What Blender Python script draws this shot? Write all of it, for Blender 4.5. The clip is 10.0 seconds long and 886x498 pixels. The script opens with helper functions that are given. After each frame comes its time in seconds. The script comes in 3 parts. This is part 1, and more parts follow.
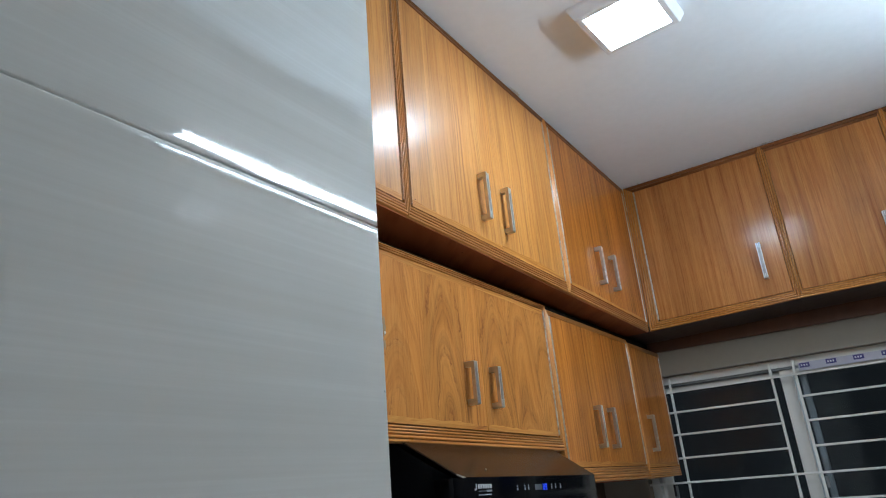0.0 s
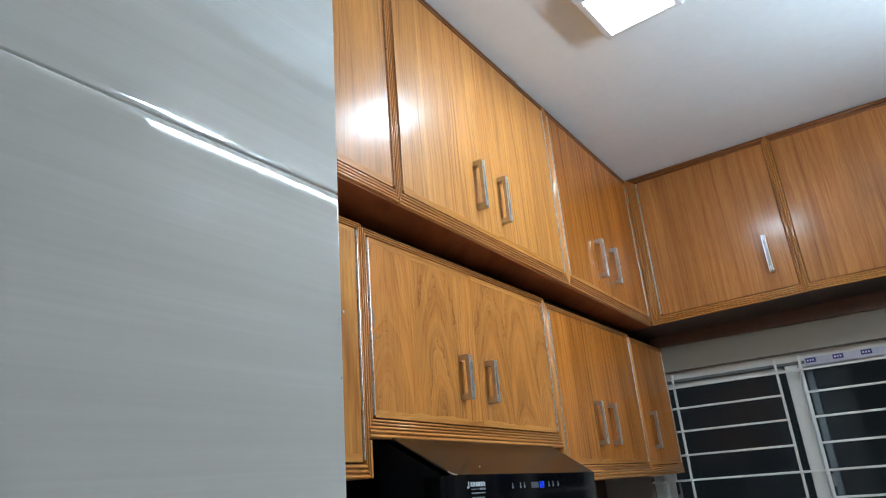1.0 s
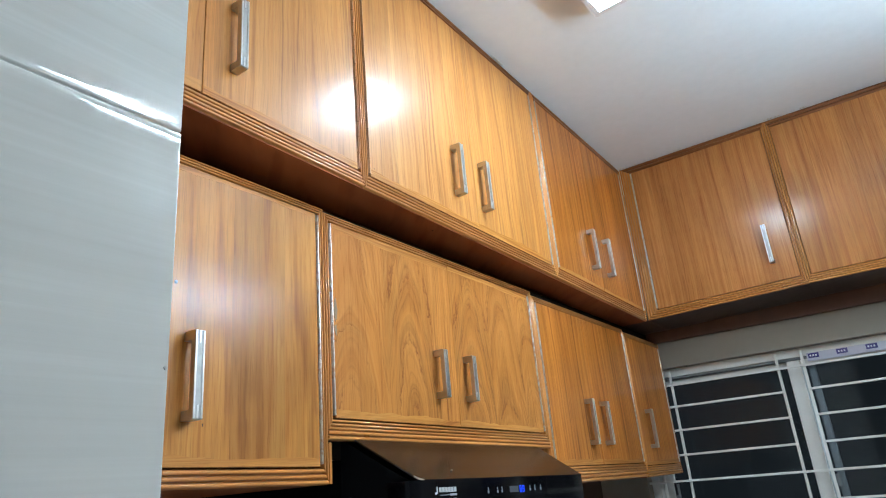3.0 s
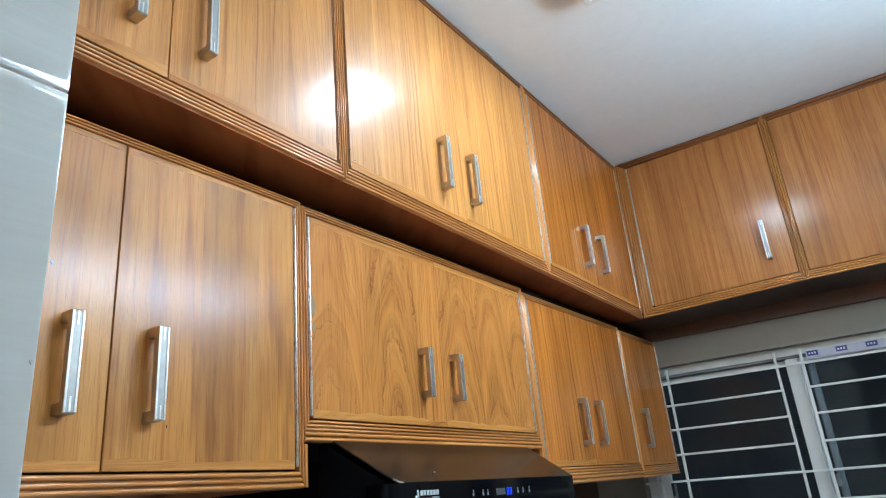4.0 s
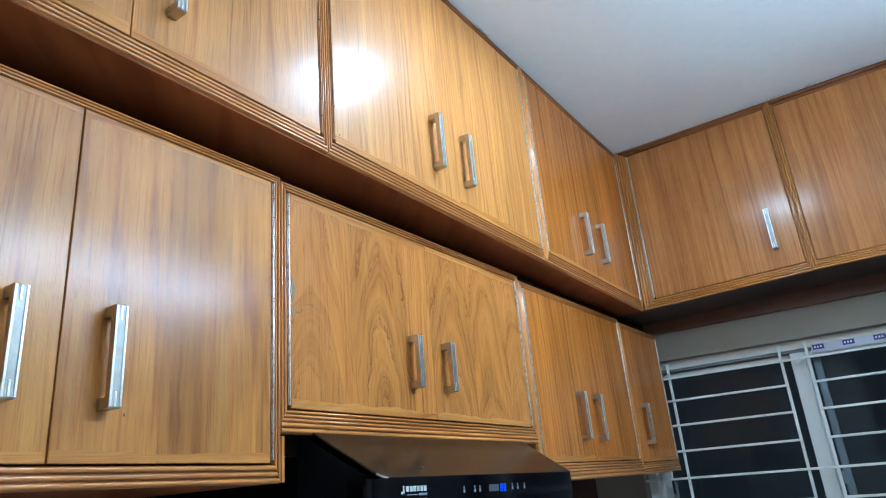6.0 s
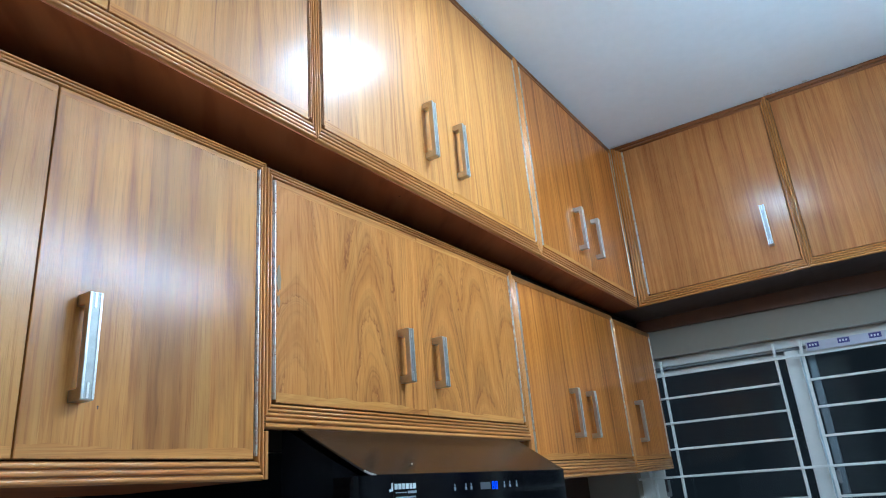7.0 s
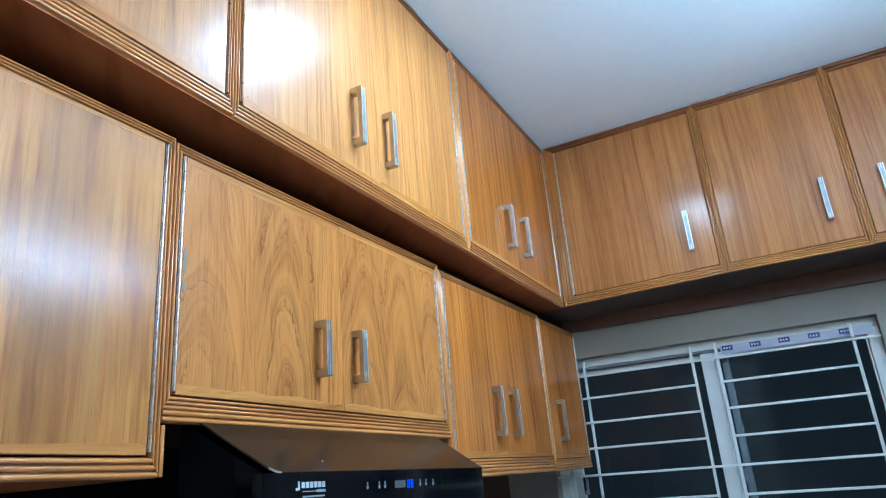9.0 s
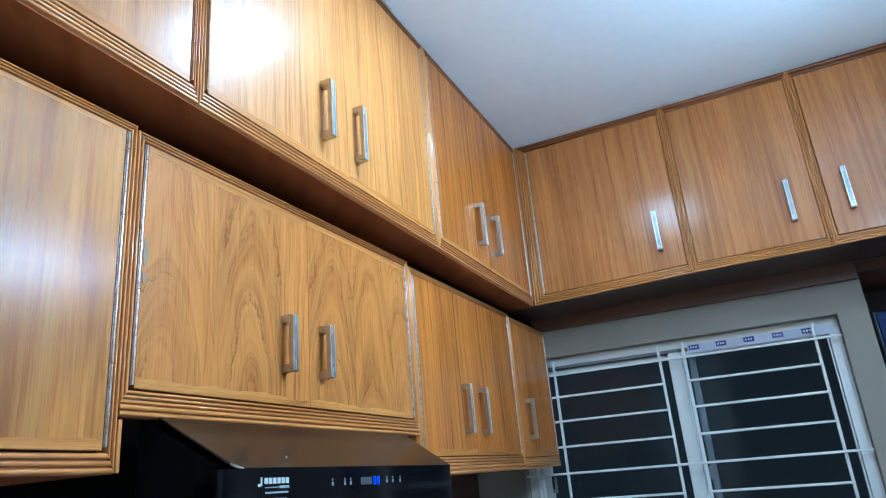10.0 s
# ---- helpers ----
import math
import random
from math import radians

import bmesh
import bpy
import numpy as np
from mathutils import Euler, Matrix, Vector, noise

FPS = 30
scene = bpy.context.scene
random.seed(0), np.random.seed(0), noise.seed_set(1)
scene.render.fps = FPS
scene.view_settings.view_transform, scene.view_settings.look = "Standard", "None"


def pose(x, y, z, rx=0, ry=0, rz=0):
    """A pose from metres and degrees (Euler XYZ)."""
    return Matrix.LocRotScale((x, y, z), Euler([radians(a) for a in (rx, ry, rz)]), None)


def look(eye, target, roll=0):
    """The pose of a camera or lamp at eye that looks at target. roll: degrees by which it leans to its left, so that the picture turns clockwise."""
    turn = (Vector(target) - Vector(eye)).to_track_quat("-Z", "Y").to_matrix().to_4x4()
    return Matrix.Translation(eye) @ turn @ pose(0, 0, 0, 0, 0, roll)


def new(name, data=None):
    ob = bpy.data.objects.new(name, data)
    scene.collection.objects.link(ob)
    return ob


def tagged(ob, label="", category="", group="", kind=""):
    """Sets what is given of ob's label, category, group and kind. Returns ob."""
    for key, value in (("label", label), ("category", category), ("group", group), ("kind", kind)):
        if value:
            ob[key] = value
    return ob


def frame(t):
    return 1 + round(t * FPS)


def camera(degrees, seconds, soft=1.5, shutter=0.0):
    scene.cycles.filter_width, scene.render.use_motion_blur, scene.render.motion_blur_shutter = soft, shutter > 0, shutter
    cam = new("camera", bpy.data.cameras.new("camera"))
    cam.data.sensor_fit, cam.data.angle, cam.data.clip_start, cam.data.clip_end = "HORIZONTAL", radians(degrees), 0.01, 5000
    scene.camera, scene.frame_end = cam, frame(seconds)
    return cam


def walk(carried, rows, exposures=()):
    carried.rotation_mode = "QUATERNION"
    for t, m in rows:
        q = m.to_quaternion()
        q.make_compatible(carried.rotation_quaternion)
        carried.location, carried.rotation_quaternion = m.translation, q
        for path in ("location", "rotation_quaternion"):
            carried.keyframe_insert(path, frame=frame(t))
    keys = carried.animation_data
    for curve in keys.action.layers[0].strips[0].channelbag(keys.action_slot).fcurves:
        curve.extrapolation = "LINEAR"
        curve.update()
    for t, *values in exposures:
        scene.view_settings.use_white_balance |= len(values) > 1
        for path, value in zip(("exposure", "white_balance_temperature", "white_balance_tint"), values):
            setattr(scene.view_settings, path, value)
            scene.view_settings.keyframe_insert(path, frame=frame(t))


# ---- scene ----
cam = camera(68.0, 10.0, soft=1.1)
EXPOSURES = [(0.0, -0.61, 5800, 2), (1.0, -0.42, 5800, 1), (2.0, -0.21, 5750, 0), (3.5, -0.06, 5600, -2), (5.0, -0.1, 5200, -5), (7.0, -0.13, 4780, -6), (8.5, 0.04, 4620, -7), (10.0, 0.06, 4560, -7)]
PATH = [
    (0, (0.222, 0.135, 1.611), (-0.792, 1.717, 2.295), -5.0),
    (0.5, (0.217, 0.163, 1.611), (-0.803, 1.744, 2.291), -5.0),
    (1, (0.209, 0.193, 1.611), (-0.816, 1.771, 2.288), -4.9),
    (1.5, (0.204, 0.218, 1.611), (-0.823, 1.795, 2.288), -5.1),
    (2, (0.203, 0.248, 1.613), (-0.827, 1.823, 2.29), -5.1),
    (3.5, (0.209, 0.335, 1.617), (-0.829, 1.906, 2.292), -5.2),
    (4, (0.209, 0.36, 1.618), (-0.829, 1.931, 2.293), -5.3),
    (4.5, (0.211, 0.377, 1.619), (-0.83, 1.947, 2.291), -5.3),
    (5, (0.204, 0.397, 1.616), (-0.837, 1.967, 2.289), -5.3),
    (5.5, (0.189, 0.416, 1.614), (-0.85, 1.988, 2.285), -5.2),
    (7, (0.155, 0.464, 1.614), (-0.865, 2.052, 2.274), -4.9),
    (7.5, (0.15, 0.476, 1.614), (-0.837, 2.087, 2.271), -4.8),
    (8, (0.147, 0.488, 1.615), (-0.795, 2.128, 2.266), -4.7),
    (8.5, (0.149, 0.497, 1.612), (-0.748, 2.164, 2.259), -4.8),
    (9, (0.15, 0.506, 1.612), (-0.7, 2.199, 2.252), -4.8),
    (9.5, (0.15, 0.511, 1.609), (-0.664, 2.224, 2.247), -4.9),
    (10, (0.149, 0.519, 1.603), (-0.626, 2.249, 2.241), -5.1),
]
walk(cam, [(t, look(eye, target, roll)) for t, eye, target, roll in PATH], EXPOSURES)

# ---- world: night outside ----
world = bpy.data.worlds.new("night")
scene.world = world
world.use_nodes = True
world.node_tree.nodes["Background"].inputs[0].default_value = (0.012, 0.016, 0.026, 1)
world.node_tree.nodes["Background"].inputs[1].default_value = 1.5

LED_POWER = 86.0      # ceiling panel, radiance of the diffuser
BATTEN_POWER = 198.0   # tube lamp on the wall opposite the cabinets

# ---- plan ----
X_WALL, X_LOFT, X_CAB, X_TILE = -0.90, -0.50, -0.555, -0.047
Y_LOFT, Y_WIN, Y_END = 2.70, 2.975, 0.473
X_EAST, Y_SOUTH, Y_NICHE, X_NICHE = 0.84, -1.60, 3.38, 0.515
Z_CEIL, Z_LOFT = 2.74, 2.13


# ---- materials ----
def material(name):
    m = bpy.data.materials.new(name)
    m.use_nodes = True
    nt = m.node_tree
    return m, nt, nt.nodes["Principled BSDF"]


def node(nt, kind, **inputs):
    n = nt.nodes.new(kind)
    for k, v in inputs.items():
        n.inputs[k.replace("_", " ")].default_value = v
    return n


def calc(nt, op, a, b=None, c=None):
    n = nt.nodes.new("ShaderNodeMath")
    n.operation = op
    for i, v in enumerate((a, b, c)):
        if v is None:
            continue
        if isinstance(v, (int, float)):
            n.inputs[i].default_value = v
        else:
            nt.links.new(v, n.inputs[i])
    return n.outputs[0]


def ramp(nt, fac, *stops):
    n = nt.nodes.new("ShaderNodeValToRGB")
    el = n.color_ramp.elements
    while len(el) < len(stops):
        el.new(0.5)
    for e, (p, c) in zip(el, stops):
        e.position, e.color = p, (*c, 1) if len(c) == 3 else c
    nt.links.new(fac, n.inputs[0])
    return n.outputs[0]


def mix(nt, fac, a, b, mode="MIX"):
    n = nt.nodes.new("ShaderNodeMix")
    n.data_type, n.blend_type = "RGBA", mode
    for sock, v in ((n.inputs[0], fac), (n.inputs[6], a), (n.inputs[7], b)):
        if isinstance(v, (int, float)):
            sock.default_value = v
        elif isinstance(v, tuple):
            sock.default_value = (*v, 1)
        else:
            nt.links.new(v, sock)
    return n.outputs[2]


def bump(nt, bsdf, height, strength, distance=0.001, coat=False):
    b = node(nt, "ShaderNodeBump", Strength=strength, Distance=distance)
    nt.links.new(height, b.inputs["Height"])
    nt.links.new(b.outputs[0], bsdf.inputs["Normal"])
    if coat:
        nt.links.new(b.outputs[0], bsdf.inputs["Coat Normal"])


def axes(nt):
    """Object coordinates as (along the front, up, x, y) and a random number for the object."""
    co = nt.nodes.new("ShaderNodeTexCoord")
    sep = nt.nodes.new("ShaderNodeSeparateXYZ")
    nt.links.new(co.outputs["Object"], sep.inputs[0])
    info = nt.nodes.new("ShaderNodeObjectInfo")
    return calc(nt, "ADD", sep.outputs[0], sep.outputs[1]), sep.outputs[2], info.outputs["Random"]


def vec(nt, x, y, z):
    n = nt.nodes.new("ShaderNodeCombineXYZ")
    for i, v in enumerate((x, y, z)):
        if isinstance(v, (int, float)):
            n.inputs[i].default_value = v
        else:
            nt.links.new(v, n.inputs[i])
    return n.outputs[0]


def noise_at(nt, v, scale=1.0, detail=4.0, rough=0.55, distort=0.0):
    n = node(nt, "ShaderNodeTexNoise", Scale=scale, Detail=detail, Roughness=rough, Distortion=distort)
    nt.links.new(v, n.inputs["Vector"])
    return n.outputs["Fac"]


def wood(name, light, mid, dark, leaf=0.10, offset=0.16, depth=0.05, taper=0.03, ring=190.0, wobble=0.010, rough=0.46, lying=False, coat=0.55, contrast=1.0, lines=0.45, spec=0.12, break_z=1.3, arch=0.0, coat_rough=0.24, smoke=0.30, peel=0.42, relief=0.25):
    """Varnished teak veneer in leaves: growth rings of a log cut at some offset and depth, pencil lines, smoky bands, pores, tone per leaf, uneven varnish."""
    m, nt, bsdf = material(name)
    h, z, rnd = axes(nt)
    if lying:
        h, z = z, h

    def times(a, b):
        return calc(nt, "MULTIPLY", a, b)

    def plus(a, b):
        return calc(nt, "ADD", a, b)

    def grey(fac, *stops):
        return ramp(nt, fac, *((p, (c, c, c)) for p, c in stops))

    off = times(rnd, 37.0)
    cell = plus(times(h, 1.0 / leaf), off)
    idx = calc(nt, "FLOOR", cell)
    white = nt.nodes.new("ShaderNodeTexWhiteNoise")
    white.noise_dimensions = "1D"
    nt.links.new(idx, white.inputs["W"])
    tone = white.outputs["Value"]
    seed = times(tone, 23.0)
    # place within the leaf, warped along the grain at two scales
    warp = noise_at(nt, vec(nt, times(h, 8.0), times(z, 2.4), seed), 1.0, 3.0, 0.5)
    shake = noise_at(nt, vec(nt, times(h, 55.0), times(z, 16.0), plus(seed, 2.0)), 1.0, 3.0, 0.6)
    local = times(calc(nt, "SUBTRACT", calc(nt, "FRACT", cell), 0.5), leaf)
    hx = plus(plus(local, offset), plus(times(calc(nt, "SUBTRACT", warp, 0.5), wobble * 2), times(calc(nt, "SUBTRACT", shake, 0.5), 0.005 if arch else 0.0022)))
    swell = noise_at(nt, vec(nt, times(h, 3.0), times(z, 3.2), plus(seed, 5.0)), 1.0, 2.0, 0.5)
    deep = plus(calc(nt, "MULTIPLY_ADD", z, taper, depth), times(swell, taper * 0.5))
    if arch:
        other = calc(nt, "FRACT", times(tone, 7.31))
        hx = plus(hx, calc(nt, "MULTIPLY_ADD", other, 0.07, -0.035))
        deep = plus(times(deep, calc(nt, "MULTIPLY_ADD", other, 0.9, 0.5)), calc(nt, "MULTIPLY_ADD", tone, 0.034, -0.012))
    power = 1.7 if arch else 2.0
    r = calc(nt, "POWER", plus(calc(nt, "POWER", calc(nt, "ABSOLUTE", hx), power), calc(nt, "POWER", calc(nt, "ABSOLUTE", deep), power)), 1.0 / power)
    rings = noise_at(nt, vec(nt, times(r, ring), times(z, break_z), seed), 1.0, 3.0, 0.58)
    broad = noise_at(nt, vec(nt, times(r, ring * 0.22), times(z, break_z * 1.6), plus(seed, 9.0)), 1.0, 2.0, 0.5)
    pores = noise_at(nt, vec(nt, times(h, 700.0), times(z, 22.0), off), 1.0, 2.0)
    cloud = noise_at(nt, vec(nt, h, times(z, 0.5), off), 6.0, 4.0, 0.6)
    base = ramp(nt, calc(nt, "MULTIPLY_ADD", calc(nt, "SUBTRACT", rings, 0.5), contrast, 0.5), (0.27, dark), (0.44, mid), (0.62, light))
    # smoky heartwood bands
    base = mix(nt, times(grey(broad, (0.34, 1.0), (0.56, 0.0)), smoke), base, dark)
    # pencil lines that fade in and out along the grain
    fade = grey(noise_at(nt, vec(nt, times(h, 30.0), times(z, 3.2), seed), 1.0, 3.0, 0.6), (0.38, 0.06), (0.60, 1.0))
    deepest = tuple(c * 0.55 for c in dark)
    for pitch, share, width in ((0.42, 1.0, 0.026), (1.0, 0.62, 0.042)):
        thin = noise_at(nt, vec(nt, times(r, ring * pitch), times(z, break_z * 0.35), plus(seed, 3.0 + 7.0 * pitch)), 1.0, 2.5, 0.55)
        line = grey(calc(nt, "ABSOLUTE", calc(nt, "SUBTRACT", thin, 0.5)), (0.0, 1.0), (width, 0.0))
        base = mix(nt, times(times(line, lines * share), fade), base, deepest)
    if arch:
        jag = noise_at(nt, vec(nt, times(h, 90.0), times(z, 38.0), seed), 1.0, 3.0, 0.65)
        uneven = noise_at(nt, vec(nt, times(r, 34.0), 0.0, plus(seed, 11.0)), 1.0, 2.0, 0.5)
        turn = calc(nt, "FRACT", plus(plus(times(r, arch), times(swell, 0.7)), plus(times(jag, 0.38), times(uneven, 1.6))))
        late = grey(turn, (0.0, 1.0), (0.035, 0.34), (0.12, 0.10), (0.30, 0.0), (0.975, 0.0), (1.0, 0.95))
        base = mix(nt, times(times(late, 0.84), calc(nt, "MULTIPLY_ADD", fade, 0.85, 0.15)), base, dark)
    lift = calc(nt, "MULTIPLY_ADD", tone, 0.16, 0.86)
    lift = times(lift, calc(nt, "MULTIPLY_ADD", cloud, 0.36, 0.86))
    pore = ramp(nt, pores, (0.31, (0.80, 0.75, 0.70)), (0.46, (1, 1, 1)))
    base = mix(nt, 1.0, base, pore, "MULTIPLY")
    fleck = noise_at(nt, vec(nt, times(hx, 230.0), times(z, 4.0), seed), 1.0, 3.0, 0.65)
    base = mix(nt, 1.0, base, ramp(nt, fleck, (0.28, (0.77, 0.67, 0.57)), (0.48, (1, 1, 1))), "MULTIPLY")
    hsv = nt.nodes.new("ShaderNodeHueSaturation")
    nt.links.new(base, hsv.inputs["Color"])
    nt.links.new(lift, hsv.inputs["Value"])
    nt.links.new(hsv.outputs[0], bsdf.inputs["Base Color"])
    nt.links.new(calc(nt, "MULTIPLY_ADD", cloud, 0.14, rough - 0.07), bsdf.inputs["Roughness"])
    bsdf.inputs["Specular IOR Level"].default_value = spec
    bsdf.inputs["Coat Weight"].default_value = coat
    nt.links.new(calc(nt, "MULTIPLY_ADD", calc(nt, "SUBTRACT", cloud, 0.5), 0.12, coat_rough), bsdf.inputs["Coat Roughness"])
    skin = noise_at(nt, vec(nt, times(h, 290.0), times(z, 75.0), off), 1.0, 2.0)
    wave = plus(calc(nt, "MULTIPLY_ADD", skin, peel, times(pores, 0.20)), plus(times(rings, 0.25), times(cloud, 1.2)))
    bump(nt, bsdf, wave, relief, 0.0010, coat=True)
    return m


TEAK_L, TEAK_M, TEAK_D = (0.625, 0.288, 0.070), (0.540, 0.221, 0.044), (0.265, 0.084, 0.014)
TEAK = wood("teak_veneer", TEAK_L, TEAK_M, TEAK_D, ring=84.0, contrast=0.72, lines=0.52, smoke=0.30, wobble=0.020, spec=0.30, coat=0.38, coat_rough=0.215)
TEAK_STRIPE = wood("teak_striped_cut", (0.585, 0.220, 0.036), (0.475, 0.158, 0.022), (0.215, 0.057, 0.007), ring=125.0, contrast=0.95, lines=0.72, wobble=0.014, spec=0.12, smoke=0.20, coat_rough=0.10)
TEAK_WORN = wood("teak_veneer_dulled", (0.595, 0.276, 0.062), (0.505, 0.208, 0.038), (0.235, 0.078, 0.014), ring=42.0, contrast=0.95, lines=0.26, break_z=2.6, coat=0.66, coat_rough=0.205, smoke=0.40, peel=0.7, relief=0.27)
TEAK_CROWN = wood("teak_crown_cut", (0.585, 0.250, 0.058), (0.510, 0.196, 0.037), (0.190, 0.055, 0.009), leaf=0.150, offset=0.0, depth=0.010, taper=0.145, ring=130.0, wobble=0.024, lines=0.40, contrast=0.52, arch=40.0, smoke=0.22)
# Darker copy of the teak with fainter lines; dims doors above the window.
TEAK_DIM = wood("teak_dimmed_copy", (0.500, 0.216, 0.060), (0.430, 0.168, 0.042), (0.270, 0.090, 0.019), ring=105.0, contrast=0.8, lines=0.34, coat=0.55, coat_rough=0.19)
TEAK_LIP = wood("teak_lipping", TEAK_L, TEAK_M, TEAK_D, leaf=0.3, offset=0.05, ring=260.0, lying=True, lines=0.2)
BEAD_TONES = (0.680, 0.315, 0.089), (0.570, 0.234, 0.056), (0.330, 0.113, 0.023)
TEAK_BEAD = wood("teak_beading", *BEAD_TONES, leaf=0.4, ring=120.0, rough=0.30, coat=0.95, contrast=0.7, lines=0.2, coat_rough=0.13)
TEAK_BEAD_LYING = wood("teak_beading_lying", *BEAD_TONES, leaf=0.4, ring=120.0, rough=0.30, coat=0.95, lying=True, contrast=0.7, lines=0.2, coat_rough=0.13)
TEAK_DARK = wood("dark_stained_teak", (0.40, 0.120, 0.038), (0.32, 0.092, 0.029), (0.21, 0.058, 0.018), leaf=0.5, ring=90.0, rough=0.45, coat=0.1, lying=True, lines=0.15)
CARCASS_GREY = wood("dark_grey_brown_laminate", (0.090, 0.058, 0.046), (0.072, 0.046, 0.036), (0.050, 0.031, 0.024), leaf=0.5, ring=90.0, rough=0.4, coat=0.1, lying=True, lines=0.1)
TEAK_RAIL = wood("brown_stained_rail", (0.26, 0.100, 0.032), (0.19, 0.068, 0.021), (0.11, 0.038, 0.012), leaf=0.5, ring=120.0, rough=0.4, coat=0.2, lying=True, lines=0.15)


def plain(name, colour, rough, metal=0.0, vary=0.12, scale=18.0, relief=0.0, coat=0.0, spec=0.5):
    m, nt, bsdf = material(name)
    co = nt.nodes.new("ShaderNodeTexCoord")
    big = noise_at(nt, co.outputs["Object"], scale, 5.0, 0.6)
    small = noise_at(nt, co.outputs["Object"], scale * 14, 3.0, 0.6)
    both = calc(nt, "MULTIPLY_ADD", small, 0.35, calc(nt, "MULTIPLY", big, 0.65))
    dim = tuple(c * (1 - vary) for c in colour)
    lit = tuple(min(1.0, c * (1 + vary * 0.6)) for c in colour)
    nt.links.new(ramp(nt, both, (0.32, dim), (0.68, lit)), bsdf.inputs["Base Color"])
    nt.links.new(calc(nt, "MULTIPLY_ADD", both, 0.2 * rough, rough * 0.9), bsdf.inputs["Roughness"])
    bsdf.inputs["Metallic"].default_value = metal
    bsdf.inputs["Coat Weight"].default_value = coat
    bsdf.inputs["Coat Roughness"].default_value = 0.08
    bsdf.inputs["Specular IOR Level"].default_value = spec
    if relief:
        bump(nt, bsdf, both, relief, 0.001)
    return m


CEILING = plain("ceiling_paint", (0.87, 0.902, 0.934), 0.75, vary=0.05, scale=2.2, relief=0.12)
TRIM_BROWN = plain("trim_brown_stain", (0.110, 0.044, 0.020), 0.5, vary=0.25, scale=26.0)
WALL = plain("wall_paint", (0.285, 0.242, 0.19), 0.6, vary=0.06, scale=3.0, relief=0.12)
FLOOR = plain("floor_stone", (0.80, 0.80, 0.79), 0.25, vary=0.10, scale=5.0)
STEEL_DULL = plain("brushed_channel", (0.35, 0.335, 0.31), 0.50, metal=1.0, vary=0.25, scale=60.0, relief=0.1)
STEEL = plain("satin_steel", (0.52, 0.475, 0.42), 0.34, metal=1.0, vary=0.2, scale=60.0, relief=0.1)
STEEL_RIM = plain("polished_steel_rim", (0.62, 0.60, 0.57), 0.33, metal=1.0, vary=0.3, scale=90.0)


def hinge_material():
    """Steel under patches of brown varnish."""
    m, nt, bsdf = material("varnished_hinge_steel")
    co = nt.nodes.new("ShaderNodeTexCoord")
    patch = noise_at(nt, co.outputs["Object"], 120.0, 2.0, 0.55)
    over = ramp(nt, patch, (0.44, (0, 0, 0)), (0.72, (1, 1, 1)))
    nt.links.new(mix(nt, over, (0.60, 0.56, 0.50), (0.40, 0.21, 0.10)), bsdf.inputs["Base Color"])
    nt.links.new(calc(nt, "SUBTRACT", 1.0, over), bsdf.inputs["Metallic"])
    bsdf.inputs["Roughness"].default_value = 0.28
    bump(nt, bsdf, patch, 0.4, 0.001)
    return m


HINGE = hinge_material()
HINGE_BROWN = plain("varnished_over_hinge", (0.44, 0.22, 0.09), 0.30, metal=0.25, vary=0.4, scale=90.0)
LAMP_CASE = plain("lamp_case_white", (0.80, 0.80, 0.82), 0.45, vary=0.03)
GRILL = plain("grill_enamel", (0.80, 0.77, 0.72), 0.35, vary=0.06, scale=30.0, relief=0.15)
UPVC = plain("window_upvc", (0.77, 0.74, 0.69), 0.35, vary=0.06, scale=14.0)
TRACK = plain("window_track_grey", (0.22, 0.22, 0.22), 0.5, vary=0.15, scale=40.0)
TAPE = plain("protective_tape", (0.52, 0.50, 0.58), 0.35, vary=0.08, scale=60.0)
TAPE_MARK = plain("tape_navy_mark", (0.045, 0.035, 0.18), 0.45, vary=0.1)
TAPE_WHITE = plain("tape_white_mark", (0.72, 0.72, 0.80), 0.45, vary=0.05)
HOOD_BLACK = plain("hood_black_enamel", (0.003, 0.003, 0.004), 0.5, vary=0.2, scale=30.0, spec=0.05)
HOOD_SLOPE = plain("hood_dark_metal", (0.013, 0.009, 0.007), 0.24, metal=0.38, vary=0.18, scale=14.0, coat=0.08)
HOOD_GLASS = plain("hood_black_glass", (0.003, 0.003, 0.004), 0.10, vary=0.1, spec=0.16)
PRINT_GREY = plain("print_grey", (0.25, 0.26, 0.28), 0.5, vary=0.05)
PRINT_WHITE = plain("print_white", (0.48, 0.48, 0.48), 0.5, vary=0.05)
# Near-black: fills door gaps, the shadow above cabinets, the hood cabinet's carcass.
NEAR_BLACK = plain("near_black", (0.012, 0.008, 0.006), 0.9, vary=0.2, spec=0.04)
DADO = plain("brown_dado_tile", (0.055, 0.030, 0.018), 0.35, vary=0.2, scale=8.0, coat=0.05, spec=0.3)
BLUE_GLASS = plain("blue_panel", (0.014, 0.035, 0.200), 0.45, vary=0.2, spec=0.2)
BLACK_CASE = plain("black_case", (0.018, 0.015, 0.018), 0.35, vary=0.2)
PLASTER = plain("plaster_crumb", (0.74, 0.70, 0.64), 0.85, vary=0.15, scale=80.0, relief=0.3)


